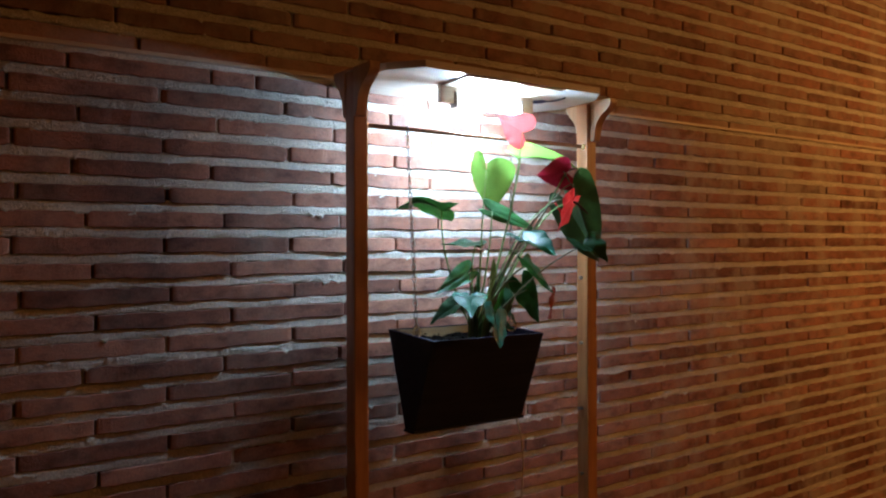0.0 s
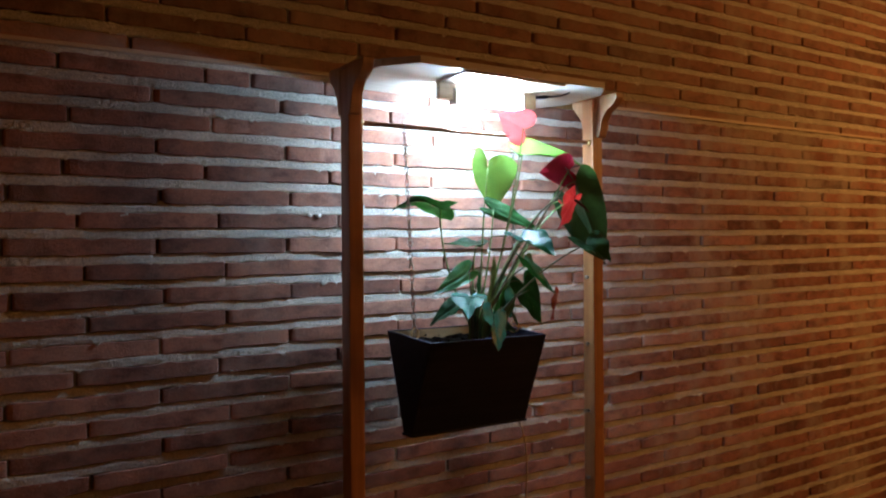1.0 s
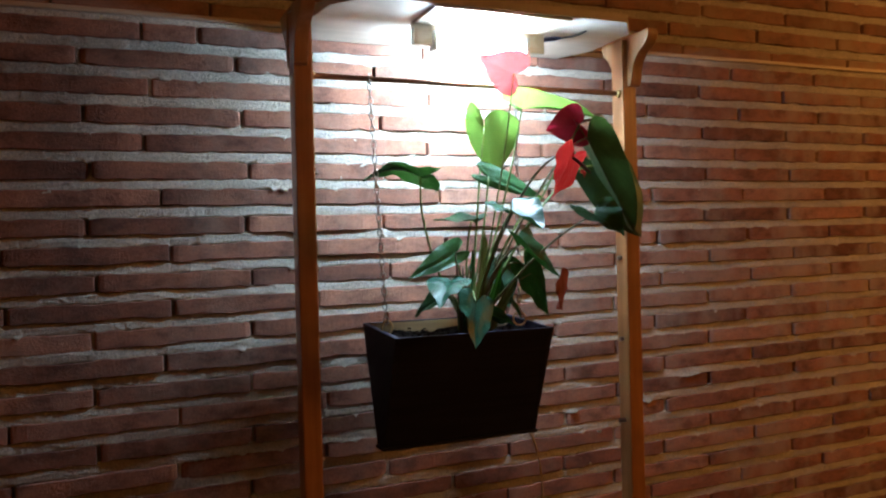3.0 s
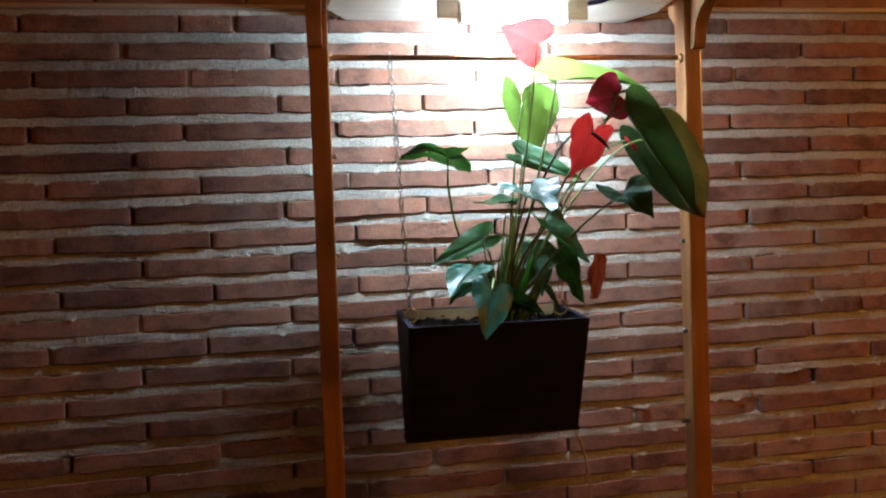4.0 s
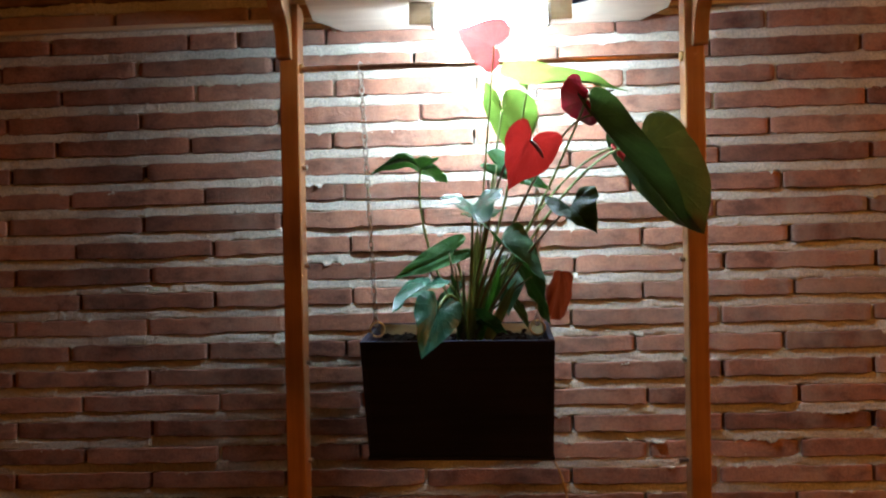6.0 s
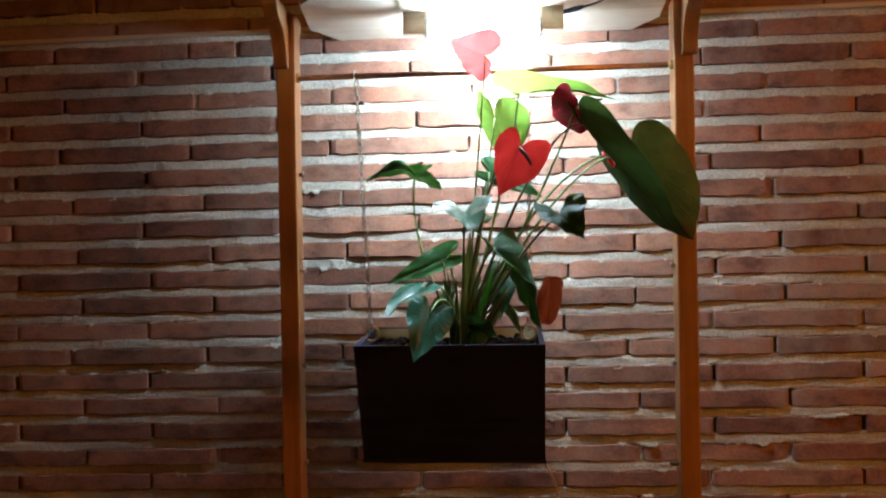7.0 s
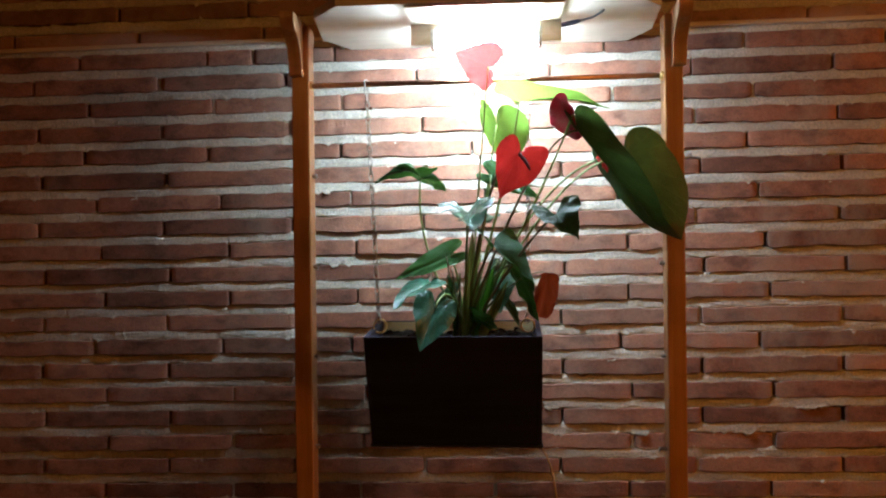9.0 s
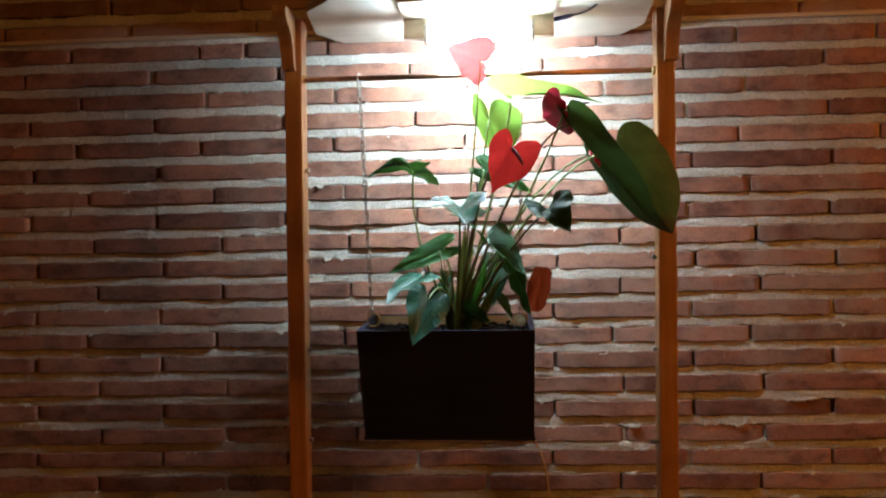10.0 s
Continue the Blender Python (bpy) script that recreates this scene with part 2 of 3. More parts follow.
def prism_bm(outline, axis, a, b, bevel=0.0):
    """Extrude a closed outline of 2D points along an axis from a to b."""
    place = {"x": lambda p, t: (t, p[0], p[1]), "y": lambda p, t: (p[0], t, p[1]), "z": lambda p, t: (p[0], p[1], t)}[axis]
    bm = bmesh.new()
    lo = [bm.verts.new(place(p, a)) for p in outline]
    hi = [bm.verts.new(place(p, b)) for p in outline]
    bm.faces.new(lo)
    bm.faces.new(hi[::-1])
    n = len(outline)
    for i in range(n):
        bm.faces.new((lo[i], hi[i], hi[(i + 1) % n], lo[(i + 1) % n]))
    bmesh.ops.recalc_face_normals(bm, faces=bm.faces[:])
    if bevel:
        bmesh.ops.bevel(bm, geom=bm.edges[:], offset=bevel, segments=2, affect="EDGES", profile=0.6)
    return bm


def tube_bm(points, radii, sides=8, bm=None):
    """A round tube along points, with a radius each, closed at both ends."""
    bm = bm or bmesh.new()
    pts = [Vector(p) for p in points]
    rings, up = [], None
    for i, p in enumerate(pts):
        d = (pts[min(i + 1, len(pts) - 1)] - pts[max(i - 1, 0)]).normalized()
        if up is None:
            up = d.orthogonal().normalized()
        up = (up - d * up.dot(d)).normalized()
        side = d.cross(up)
        r = radii[i] if isinstance(radii, (list, tuple)) else radii
        rings.append([bm.verts.new(p + (up * math.cos(a) + side * math.sin(a)) * r) for a in (k * math.tau / sides for k in range(sides))])
    for a, b in zip(rings, rings[1:]):
        for k in range(sides):
            bm.faces.new((a[k], a[(k + 1) % sides], b[(k + 1) % sides], b[k]))
    bm.faces.new(rings[0][::-1])
    bm.faces.new(rings[-1])
    return bm


def bezier(a, b, c, n=14):
    a, b, c = Vector(a), Vector(b), Vector(c)
    return [a * (1 - t) ** 2 + b * 2 * t * (1 - t) + c * t * t for t in (i / n for i in range(n + 1))]


def spline(pts, n):
    """Catmull-Rom through pts (tuples), n steps a span."""
    pts = [Vector(p) for p in pts]
    ext = [pts[0] * 2 - pts[1], *pts, pts[-1] * 2 - pts[-2]]
    out = []
    for i in range(1, len(ext) - 2):
        p0, p1, p2, p3 = ext[i - 1:i + 3]
        for k in range(n):
            t = k / n
            out.append(0.5 * (2 * p1 + (p2 - p0) * t + (2 * p0 - 5 * p1 + 4 * p2 - p3) * t * t + (3 * p1 - p0 - 3 * p2 + p3) * t ** 3))
    return out + [pts[-1]]


def torus_bm(long_r, short_r, wire, n=14, sides=6):
    """A closed wire ring in the x-z plane, long_r along z and short_r along x."""
    bm = bmesh.new()
    rings = []
    for i in range(n):
        a = i * math.tau / n
        c = Vector((short_r * math.cos(a), 0, long_r * math.sin(a)))
        out = Vector((math.cos(a) / short_r, 0, math.sin(a) / long_r)).normalized()
        rings.append([bm.verts.new(c + (out * math.cos(b) + Vector((0, 1, 0)) * math.sin(b)) * wire) for b in (k * math.tau / sides for k in range(sides))])
    for i in range(n):
        a, b = rings[i], rings[(i + 1) % n]
        for k in range(sides):
            bm.faces.new((a[k], b[k], b[(k + 1) % sides], a[(k + 1) % sides]))
    bmesh.ops.recalc_face_normals(bm, faces=bm.faces[:])
    return bm


# ---- the room ----
X0, X1, Y0, TOP = -3.2, 4.6, -4.6, 2.75


def setting(name, bm, mat, label):
    return tagged(part(name, bm, mat), label, kind="structure")


wall_north = setting("wall_north", box_bm(X0, X1, 0.020, 0.25, 0, TOP), MORTAR, "brick wall of thin red bricks in thick pale mortar")
setting("floor", box_bm(X0, X1, Y0, 0.25, -0.15, 0), FLOOR_TILE, "terracotta coloured floor in dim warm light")
# ceiling and three walls are out of view, added to enclose and tint the bounce
setting("ceiling", box_bm(X0 - 0.15, X1 + 0.15, Y0 - 0.15, 0.25, TOP, TOP + 0.12), PLASTER, "unseen room ceiling, warm brown to curb lamp bounce")
setting("wall_south", box_bm(X0, X1, Y0 - 0.15, Y0, 0, TOP), PLASTER, "unseen room wall, warm brown to curb lamp bounce")
setting("wall_west", box_bm(X0 - 0.15, X0, Y0 - 0.15, 0.25, 0, TOP), PLASTER, "unseen room wall, warm brown to curb lamp bounce")
setting("wall_east", box_bm(X1, X1 + 0.15, Y0 - 0.15, 0.25, 0, TOP), PLASTER, "unseen room wall, warm brown to curb lamp bounce")


def slope_line(x):
    return 1.926 + 0.006 * x


def wall_trim():
    bm = bmesh.new()
    rows = []
    for i in range(61):
        x = X0 + (X1 - X0) * i / 60
        z, w = slope_line(x), 0.0012 * noise.noise((x * 2.1, 3.0, 0.0))
        rows.append([bm.verts.new((x, y, z + h + w)) for y, h in ((0.02, -0.005), (-0.010, -0.005), (-0.0125, -0.003), (-0.0125, 0.003), (-0.010, 0.005), (0.02, 0.005))])
    for a, b in zip(rows, rows[1:]):
        for k in range(5):
            bm.faces.new((a[k], a[k + 1], b[k + 1], b[k]))
    return tagged(part("trim", bm, TRIM_WOOD), "thin pale wooden strip running along the brick wall", kind="structure")


wall_trim()


# ---- the plant stand ----
def plant_stand():
    stand = holder("plant_stand", (0, -0.19, 0), "tall varnished pine plant stand with a top board before the wall", "plant stand")
    for x in (-0.381, 0.330):
        settle(part("post", box_bm(x, x + 0.035, -0.211, -0.171, 0, 1.897, 0.003), POST_WOOD), stand)
    outline = [(-0.269, -0.326), (0.262, -0.326), (0.318, -0.255), (0.328, -0.10), (0.290, -0.012), (-0.300, -0.012), (-0.344, -0.10), (-0.325, -0.255)]
    b = settle(part("top_board", prism_bm(outline, "z", 1.897, 1.914, 0.0015), BOARD_WOOD), stand)
    b["label"] = "pale plywood top board with clipped corners"
    front = spline([(-0.2105, 1.797), (-0.221, 1.799), (-0.226, 1.815), (-0.232, 1.840), (-0.249, 1.862), (-0.272, 1.876), (-0.283, 1.891), (-0.284, 1.905)], 4)
    back = spline([(-0.1715, 1.797), (-0.166, 1.799), (-0.161, 1.815), (-0.155, 1.840), (-0.142, 1.862), (-0.128, 1.876), (-0.120, 1.891), (-0.118, 1.905)], 4)
    for x in (-0.383, 0.343):
        for side, edge in ((-0.2105, front), (-0.1715, back)):
            pts = [(p.x, p.y) for p in (q.to_2d() if len(q) > 2 else q for q in edge)]
            pts.append((side, 1.905))
            settle(part("bracket", prism_bm(pts, "x", x, x + 0.026, 0.0015), BRACKET_WOOD, label="dark varnished curved bracket"), stand)
    for x in (-0.383, 0.343):
        settle(part("post_cap", box_bm(x, x + 0.026, -0.210, -0.172, 1.8975, 1.905, 0.001), BRACKET_WOOD), stand)
    rod = tube_bm([(-0.347, -0.200, 1.7815), (0.331, -0.193, 1.7845)], 0.0052, 14)
    settle(smooth(part("rod", rod, COPPER, label="thin copper coloured hanging rod")), stand)
    for x, d in ((-0.346, 1), (0.330, -1)):
        flange = tube_bm([(x, -0.197, 1.783), (x + d * 0.003, -0.197, 1.783), (x + d * 0.006, -0.197, 1.783)], [0.009, 0.009, 0.007], 14)
        settle(smooth(part("rod_flange", flange, BRASS)), stand)
        for z in (1.606, 1.429, 1.253, 1.076, 0.900, 0.724):
            long = 0.012 if z == 1.076 and d < 0 else 0.005
            pin = tube_bm([(x - d * 0.004, -0.190, z), (x + d * long, -0.190, z), (x + d * (long + 0.0015), -0.190, z), (x + d * (long + 0.003), -0.190, z)], [0.004, 0.004, 0.0055, 0.004], 10)
            settle(smooth(part("shelf_pin", pin, STEEL, label="zinc steel shelf pin")), stand)
    return stand


plant_stand()


# ---- the lamp under the top board ----
def grow_lamp():
    lamp = holder("plant_lamp", (0, -0.21, 1.897), "lit white tube lamp on a small wooden mount under the board", "lamp")
    settle(part("mount_block", box_bm(-0.147, -0.108, -0.209, -0.193, 1.853, 1.8968, 0.0012), LAMP_WOOD), lamp)
    settle(part("mount_block", box_bm(0.103, 0.140, -0.209, -0.193, 1.853, 1.8968, 0.0012), LAMP_WOOD), lamp)
    settle(part("mount_rail", box_bm(-0.1078, 0.1028, -0.2085, -0.1935, 1.873, 1.8966, 0.001), LAMP_WOOD), lamp)
    settle(part("reflector_plate", box_bm(-0.147, 0.140, -0.318, -0.2095, 1.892, 1.8966, 0.001), LAMP_WOOD), lamp)
    settle(smooth(part("tube", tube_bm([(-0.100, -0.202, 1.858), (0.095, -0.202, 1.858)], 0.0115, 16), LED, label="glowing white light tube")), lamp)
    for x in (-0.1078, 0.0948):
        settle(part("tube_holder", box_bm(x, x + 0.008, -0.216, -0.190, 1.844, 1.8808, 0.002), STEEL), lamp)
    cable = spline([(0.140, -0.2, 1.884), (0.150, -0.205, 1.884), (0.172, -0.218, 1.886), (0.195, -0.232, 1.888), (0.210, -0.246, 1.893), (0.216, -0.25, 1.8965)], 5)
    settle(smooth(part("cable", tube_bm(cable, 0.0022, 8), CABLE_BLACK)), lamp)
    settle(smooth(part("plug", tube_bm([(0.141, -0.2, 1.884), (0.144, -0.2015, 1.884), (0.165, -0.213, 1.8855), (0.174, -0.219, 1.8865)], [0.004, 0.0048, 0.0048, 0.003], 10), CABLE_BLUE, label="dark blue cable plug")), lamp)
    return lamp


grow_lamp()


# ---- the hanging planter ----
def planter():
    pl = holder("planter", (-0.07, -0.2, 1.089), "black stained wooden trough planter hanging on two chains", "planter")
    xl, xr = -0.231, 0.094
    zf, zb, bot = 1.302, 1.315, 1.089
    th = 0.010
    # side boards: trapezoids in the y-z plane
    side = [(-0.297, zf), (-0.215, bot), (-0.178, bot), (-0.105, zb)]
    for x in (xl, xr - th):
        settle(part("side_panel", prism_bm(side, "x", x, x + th, 0.0012), PLANTER_BLACK), pl)
    fr = [(-0.297, zf), (-0.297 + th, zf), (-0.215 + th, bot), (-0.215, bot)]
    settle(part("front_panel", prism_bm(fr, "x", xl + th, xr - th, 0.0008), PLANTER_BLACK), pl)
    bk = [(-0.105 - th, zb), (-0.105, zb), (-0.178, bot), (-0.178 - th, bot)]
    settle(part("back_panel", prism_bm(bk, "x", xl + th, xr - th, 0.0008), PLANTER_BLACK), pl)
    lin = [(-0.119, zb - 0.002), (-0.1155, zb - 0.002), (-0.156, 1.20), (-0.160, 1.20)]
    settle(part("back_lining", prism_bm(lin, "x", xl + th + 0.001, xr - th - 0.001), PLANTER_RAW, label="raw pale wood lining"), pl)
    settle(part("base_board", box_bm(xl - 0.002, xr + 0.002, -0.219, -0.174, bot - 0.006, bot - 0.0002, 0.001), PLANTER_BLACK), pl)
    for x in (-0.214, 0.070):
        eye = torus_bm(0.013, 0.013, 0.0018, 16, 6)
        eye.transform(Matrix.Translation((x, -0.203, 1.313)) @ Matrix.Rotation(0.35 if x < 0 else -0.25, 4, "Z"))
        settle(smooth(part("eye_ring", eye, BRASS, label="brass ring for the chain")), pl)
    return pl


planter()


def soil_bed():
    bm = bmesh.new()
    nx, ny = 60, 26
    grid = []
    for i in range(nx + 1):
        row = []
        for j in range(ny + 1):
            x = -0.217 + 0.297 * i / nx
            y = -0.280 + 0.156 * j / ny
            z = 1.288 + 0.006 * j / ny + 0.011 * noise.noise((x * 38, y * 38, 1.0)) + 0.006 * noise.noise((x * 110, y * 110, 4.0))
            row.append(bm.verts.new((x, y, z)))
        grid.append(row)
    for i in range(nx):
        for j in range(ny):
            bm.faces.new((grid[i][j], grid[i + 1][j], grid[i + 1][j + 1], grid[i][j + 1]))
    # a body down to the trough's narrow foot
    low = [bm.verts.new(p) for p in ((-0.217, -0.235, 1.20), (0.080, -0.235, 1.20), (0.080, -0.165, 1.20), (-0.217, -0.165, 1.20))]
    bm.faces.new(low[::-1])
    bm.faces.new([low[0], low[1]] + [grid[i][0] for i in range(nx, -1, -1)])
    bm.faces.new([low[2], low[3]] + [grid[i][ny] for i in range(nx + 1)])
    bm.faces.new([low[3], low[0]] + [grid[0][j] for j in range(ny + 1)])
    bm.faces.new([low[1], low[2]] + [grid[nx][j] for j in range(ny, -1, -1)])
    for k in range(70):
        c = Vector((random.uniform(-0.212, 0.075), random.uniform(-0.272, -0.130), 0))
        c.z = 1.290 + 0.006 * (c.y + 0.28) / 0.156 + random.uniform(-0.002, 0.007)
        r = random.uniform(0.0015, 0.0045)
        made = bmesh.ops.create_icosphere(bm, subdivisions=1, radius=r)["verts"]
        for v in made:
            v.co = c + Vector((v.co.x * 1.4, v.co.y, v.co.z * 0.8)) * random.uniform(0.75, 1.2)
    return tagged(part("soil", bm, SOIL), "dark crumbly potting soil filling the black planter", "soil", kind="stuff")


soil_bed()


def chain(top, bottom, count):
    ch = holder("chain", top, "thin steel link chain from the rod to the planter", "chain", "chains holding the planter")
    top, bottom = Vector(top), Vector(bottom)
    step = (bottom - top) / count
    turn = Vector((0, 0, -1)).rotation_difference(step.normalized()).to_matrix().to_4x4()
    hook = torus_bm(0.0095, 0.0080, 0.0013, 14, 6)
    hook.transform(Matrix.Translation(top + Vector((0, 0, 0.0005))) @ Matrix.Rotation(1.2, 4, "Z"))
    settle(smooth(part("hook", hook, DARK_STEEL)), ch)
    first = None
    for i in range(count):
        c = top + step * (i + 0.5) + Vector((0, 0, -0.006))
        m = Matrix.Translation(c) @ turn @ Matrix.Rotation((1.25 if i % 2 else -0.25) + random.uniform(-0.2, 0.2), 4, "Z")
        if first is None:
            first = smooth(part("link", torus_bm(step.length * 0.66, 0.0041, 0.00135, 14, 6), DARK_STEEL))
            link = first
        else:
            link = new("link", first.data)
        link.matrix_world = m
        link.parent = ch
        link.matrix_parent_inverse = Matrix.Translation(-Vector(ch.location))
    return ch


chain((-0.236, -0.200, 1.781), (-0.216, -0.205, 1.326), 33)
chain((0.077, -0.196, 1.783), (0.070, -0.204, 1.326), 33)


def hose():
    pts = spline([(0.086, -0.190, 1.10), (0.094, -0.190, 1.078), (0.109, -0.188, 1.045), (0.120, -0.186, 0.99), (0.124, -0.18, 0.90), (0.110, -0.16, 0.6), (0.10, -0.13, 0.25), (0.12, -0.12, 0.004), (0.22, -0.12, 0.003)], 8)
    return tagged(smooth(part("hose", tube_bm(pts, 0.0021, 8), HOSE)), "thin pale drain hose hanging from the planter", "hose")


hose()


# ---- the plant ----
HEART = [(0.0, 0.0), (-0.13, 0.055), (-0.27, 0.17), (-0.31, 0.30), (-0.24, 0.43), (-0.05, 0.50), (0.20, 0.47), (0.45, 0.36), (0.68, 0.215), (0.87, 0.085), (1.0, 0.0)]
LANCE = [(0.0, 0.0), (-0.05, 0.06), (-0.09, 0.18), (-0.04, 0.33), (0.10, 0.45), (0.28, 0.50), (0.48, 0.43), (0.68, 0.29), (0.84, 0.14), (0.93, 0.055), (1.0, 0.0)]


SHEATH = [(0.0, 0.0), (0.02, 0.22), (0.10, 0.40), (0.28, 0.50), (0.50, 0.46), (0.72, 0.34), (0.88, 0.18), (1.0, 0.0)]
FULL = [(0.0, 0.0), (-0.19, 0.035), (-0.29, 0.13), (-0.31, 0.25), (-0.22, 0.40), (-0.02, 0.50), (0.22, 0.47), (0.46, 0.36), (0.69, 0.21), (0.88, 0.08), (1.0, 0.0)]
BROAD = [(0.0, 0.0), (-0.13, 0.07), (-0.27, 0.18), (-0.31, 0.30), (-0.22, 0.43), (0.0, 0.50), (0.25, 0.50), (0.50, 0.44), (0.72, 0.32), (0.89, 0.15), (1.0, 0.0)]
PAPER = [(0.0, 0.0), (-0.02, 0.22), (0.04, 0.40), (0.22, 0.47), (0.45, 0.50), (0.68, 0.49), (0.86, 0.43), (0.96, 0.26), (0.99, 0.12), (1.0, 0.0)]


def blade_bm(base, tip, left, right, at=0.3, arch=0.0, bow=0.1, shape=HEART, ruffle=0.004, seed=0, twist=0.0):
    """A leaf blade from its stalk point to its tip. left and right say where its two lobes reach (at = 0.3: their crests,
    0.5: the widest places); arch lifts the midrib, bow the halves, twist turns the left half towards the tip, in degrees."""
    base, tip = Vector(base), Vector(tip)
    axis = tip - base
    length = axis.length
    axis.normalize()
    reach = []
    for lobe in (left, right):
        d = Vector(lobe) - base
        along = d.dot(axis)
        out = d - axis * along
        back = max(0.45, min(2.3, -along / length / 0.31)) if at < 0.45 else 0.85
        reach.append((out.normalized(), out.length / at, back))
    up = axis.cross(reach[1][0]) - axis.cross(reach[0][0])
    if up.dot(Vector((0, -0.5, 0.85))) < 0:
        up = -up
    up.normalize()
    half = spline([(u, v, 0) for u, v in shape], 4)
    outline = [(p.x, p.y) for p in half] + [(p.x, -p.y) for p in reversed(half[1:-1])]
    n = len(outline)
    rings = (0.14, 0.30, 0.48, 0.66, 0.84, 1.0)
    bm = bmesh.new()
    uvl = bm.loops.layers.uv.new("UVMap")

    def place(u, v, r):
        out, wide, back = reach[0 if v < 0 else 1]
        if u < 0:
            u *= back
        if v < 0 and twist:
            s = min(1.0, max(0.0, (u + 0.3) / 0.8))
            out = Matrix.Rotation(radians(twist * s * s * (3 - 2 * s)), 3, axis) @ out
        w = abs(v)
        above = (up - out * up.dot(out)).normalized() if abs(up.dot(out)) < 0.97 else up
        lift = bow * wide * 4 * w * max(0.0, 0.5 - w) + arch * length * 4 * max(u, 0) * (1 - u)
        # side veins press the blade into shallow pleats, the rim waves
        pleat = 0.0011 * math.sin((u * 1.2 + w * 1.6) * 24) * min(1.0, w * 5) * (1 - 0.5 * r)
        wave = r * r * ruffle * 2.2 * noise.noise((u * 3.1 + seed * 7.3, v * 4.0, seed * 1.7))
        groove = -0.0016 * math.exp(-(v * 13) ** 2)
        return base + axis * (u * length) + out * (w * wide) + above * (lift + pleat + wave + groove)

    centre = bm.verts.new(base)
    loops = [[bm.verts.new(place(u * r, v * r, r)) for u, v in outline] for r in rings]

    def set_uv(face, data):
        for lp, (a, b) in zip(face.loops, data):
            lp[uvl].uv = (a, b)

    def turn(i):
        return 2.0 * i / n if i <= n / 2 else 2.0 - 2.0 * i / n

    for i in range(n):
        j = (i + 1) % n
        set_uv(bm.faces.new((centre, loops[0][i], loops[0][j])), ((turn(i), 0), (turn(i), rings[0]), (turn(j), rings[0])))
        for a in range(len(rings) - 1):
            f = bm.faces.new((loops[a][i], loops[a + 1][i], loops[a + 1][j], loops[a][j]))
            set_uv(f, ((turn(i), rings[a]), (turn(i), rings[a + 1]), (turn(j), rings[a + 1]), (turn(j), rings[a])))
    return bm


plant = holder("anthurium", (-0.05, -0.21, 1.295), "flowering plant with red heart-shaped blooms and glossy green leaves", "potted plant")


def leaf(mat, base, tip, left, right, label="", stalk=None, start=None, stalk_mat=None, thick=0.0022, name="leaf", **shape):
    shape["seed"] = leaf.count
    leaf.count += 1
    ob = settle(smooth(part(name, blade_bm(base, tip, left, right, **shape), mat, label=label)), plant)
    if stalk:
        a = start or (-0.05 + 0.02 * noise.noise((leaf.count * 3.3, 0, 0)), -0.215 + 0.02 * noise.noise((0, leaf.count * 2.7, 0)), 1.290)
        pts = bezier(a, stalk, base, 16)
        radii = [thick * (1.25 - 0.45 * i / 16) for i in range(17)]
        settle(smooth(part("stalk", tube_bm(pts, radii, 8), stalk_mat or STEM_GREEN)), plant)
    return ob


leaf.count = 0


def spadix(base, tip, mat):
    pts = bezier(base, tuple((a + b) / 2 + 0.003 for a, b in zip(base, tip)), tip, 8)
    return smooth(part("spadix", tube_bm(pts, [0.0026, 0.0030, 0.0031, 0.0031, 0.0030, 0.0028, 0.0025, 0.0020, 0.0010], 9), mat, label="dark finger-like flower spike"))


# blooms
f1 = leaf(SPATHE_PINK, (0.003, -0.328, 1.780), (-0.057, -0.310, 1.811), (-0.012, -0.311, 1.744), (0.018, -0.340, 1.820), "coral pink heart-shaped bloom in the lamp's light", (-0.02, -0.31, 1.55), thick=0.0017, name="spathe", bow=0.10, at=0.5)
f2 = leaf(SPATHE_RED, (0.054, -0.439, 1.614), (0.020, -0.424, 1.541), (0.040, -0.455, 1.645), (0.098, -0.410, 1.627), "bright red heart-shaped bloom", (0.01, -0.37, 1.66), stalk_mat=STEM_DARK, name="spathe", bow=0.10, at=0.38)
f3 = leaf(SPATHE_DARK, (0.150, -0.318, 1.693), (0.114, -0.250, 1.690), (0.132, -0.336, 1.728), (0.164, -0.318, 1.655), "dark red bloom seen from behind", (0.10, -0.26, 1.56), name="spathe", bow=-0.12, at=0.46)
f4 = leaf(SPATHE_RED, (0.211, -0.215, 1.626), (0.222, -0.225, 1.600), (0.203, -0.222, 1.622), (0.224, -0.210, 1.624), "small red bud behind the large leaf", (0.09, -0.20, 1.60), name="spathe", bow=0.3, at=0.5)
for bloom, a, b in ((f2, (0.054, -0.442, 1.612), (0.070, -0.472, 1.583)), (f3, (0.144, -0.316, 1.695), (0.194, -0.312, 1.706))):
    s = spadix(a, b, SPADIX_DARK)
    s.parent = bloom

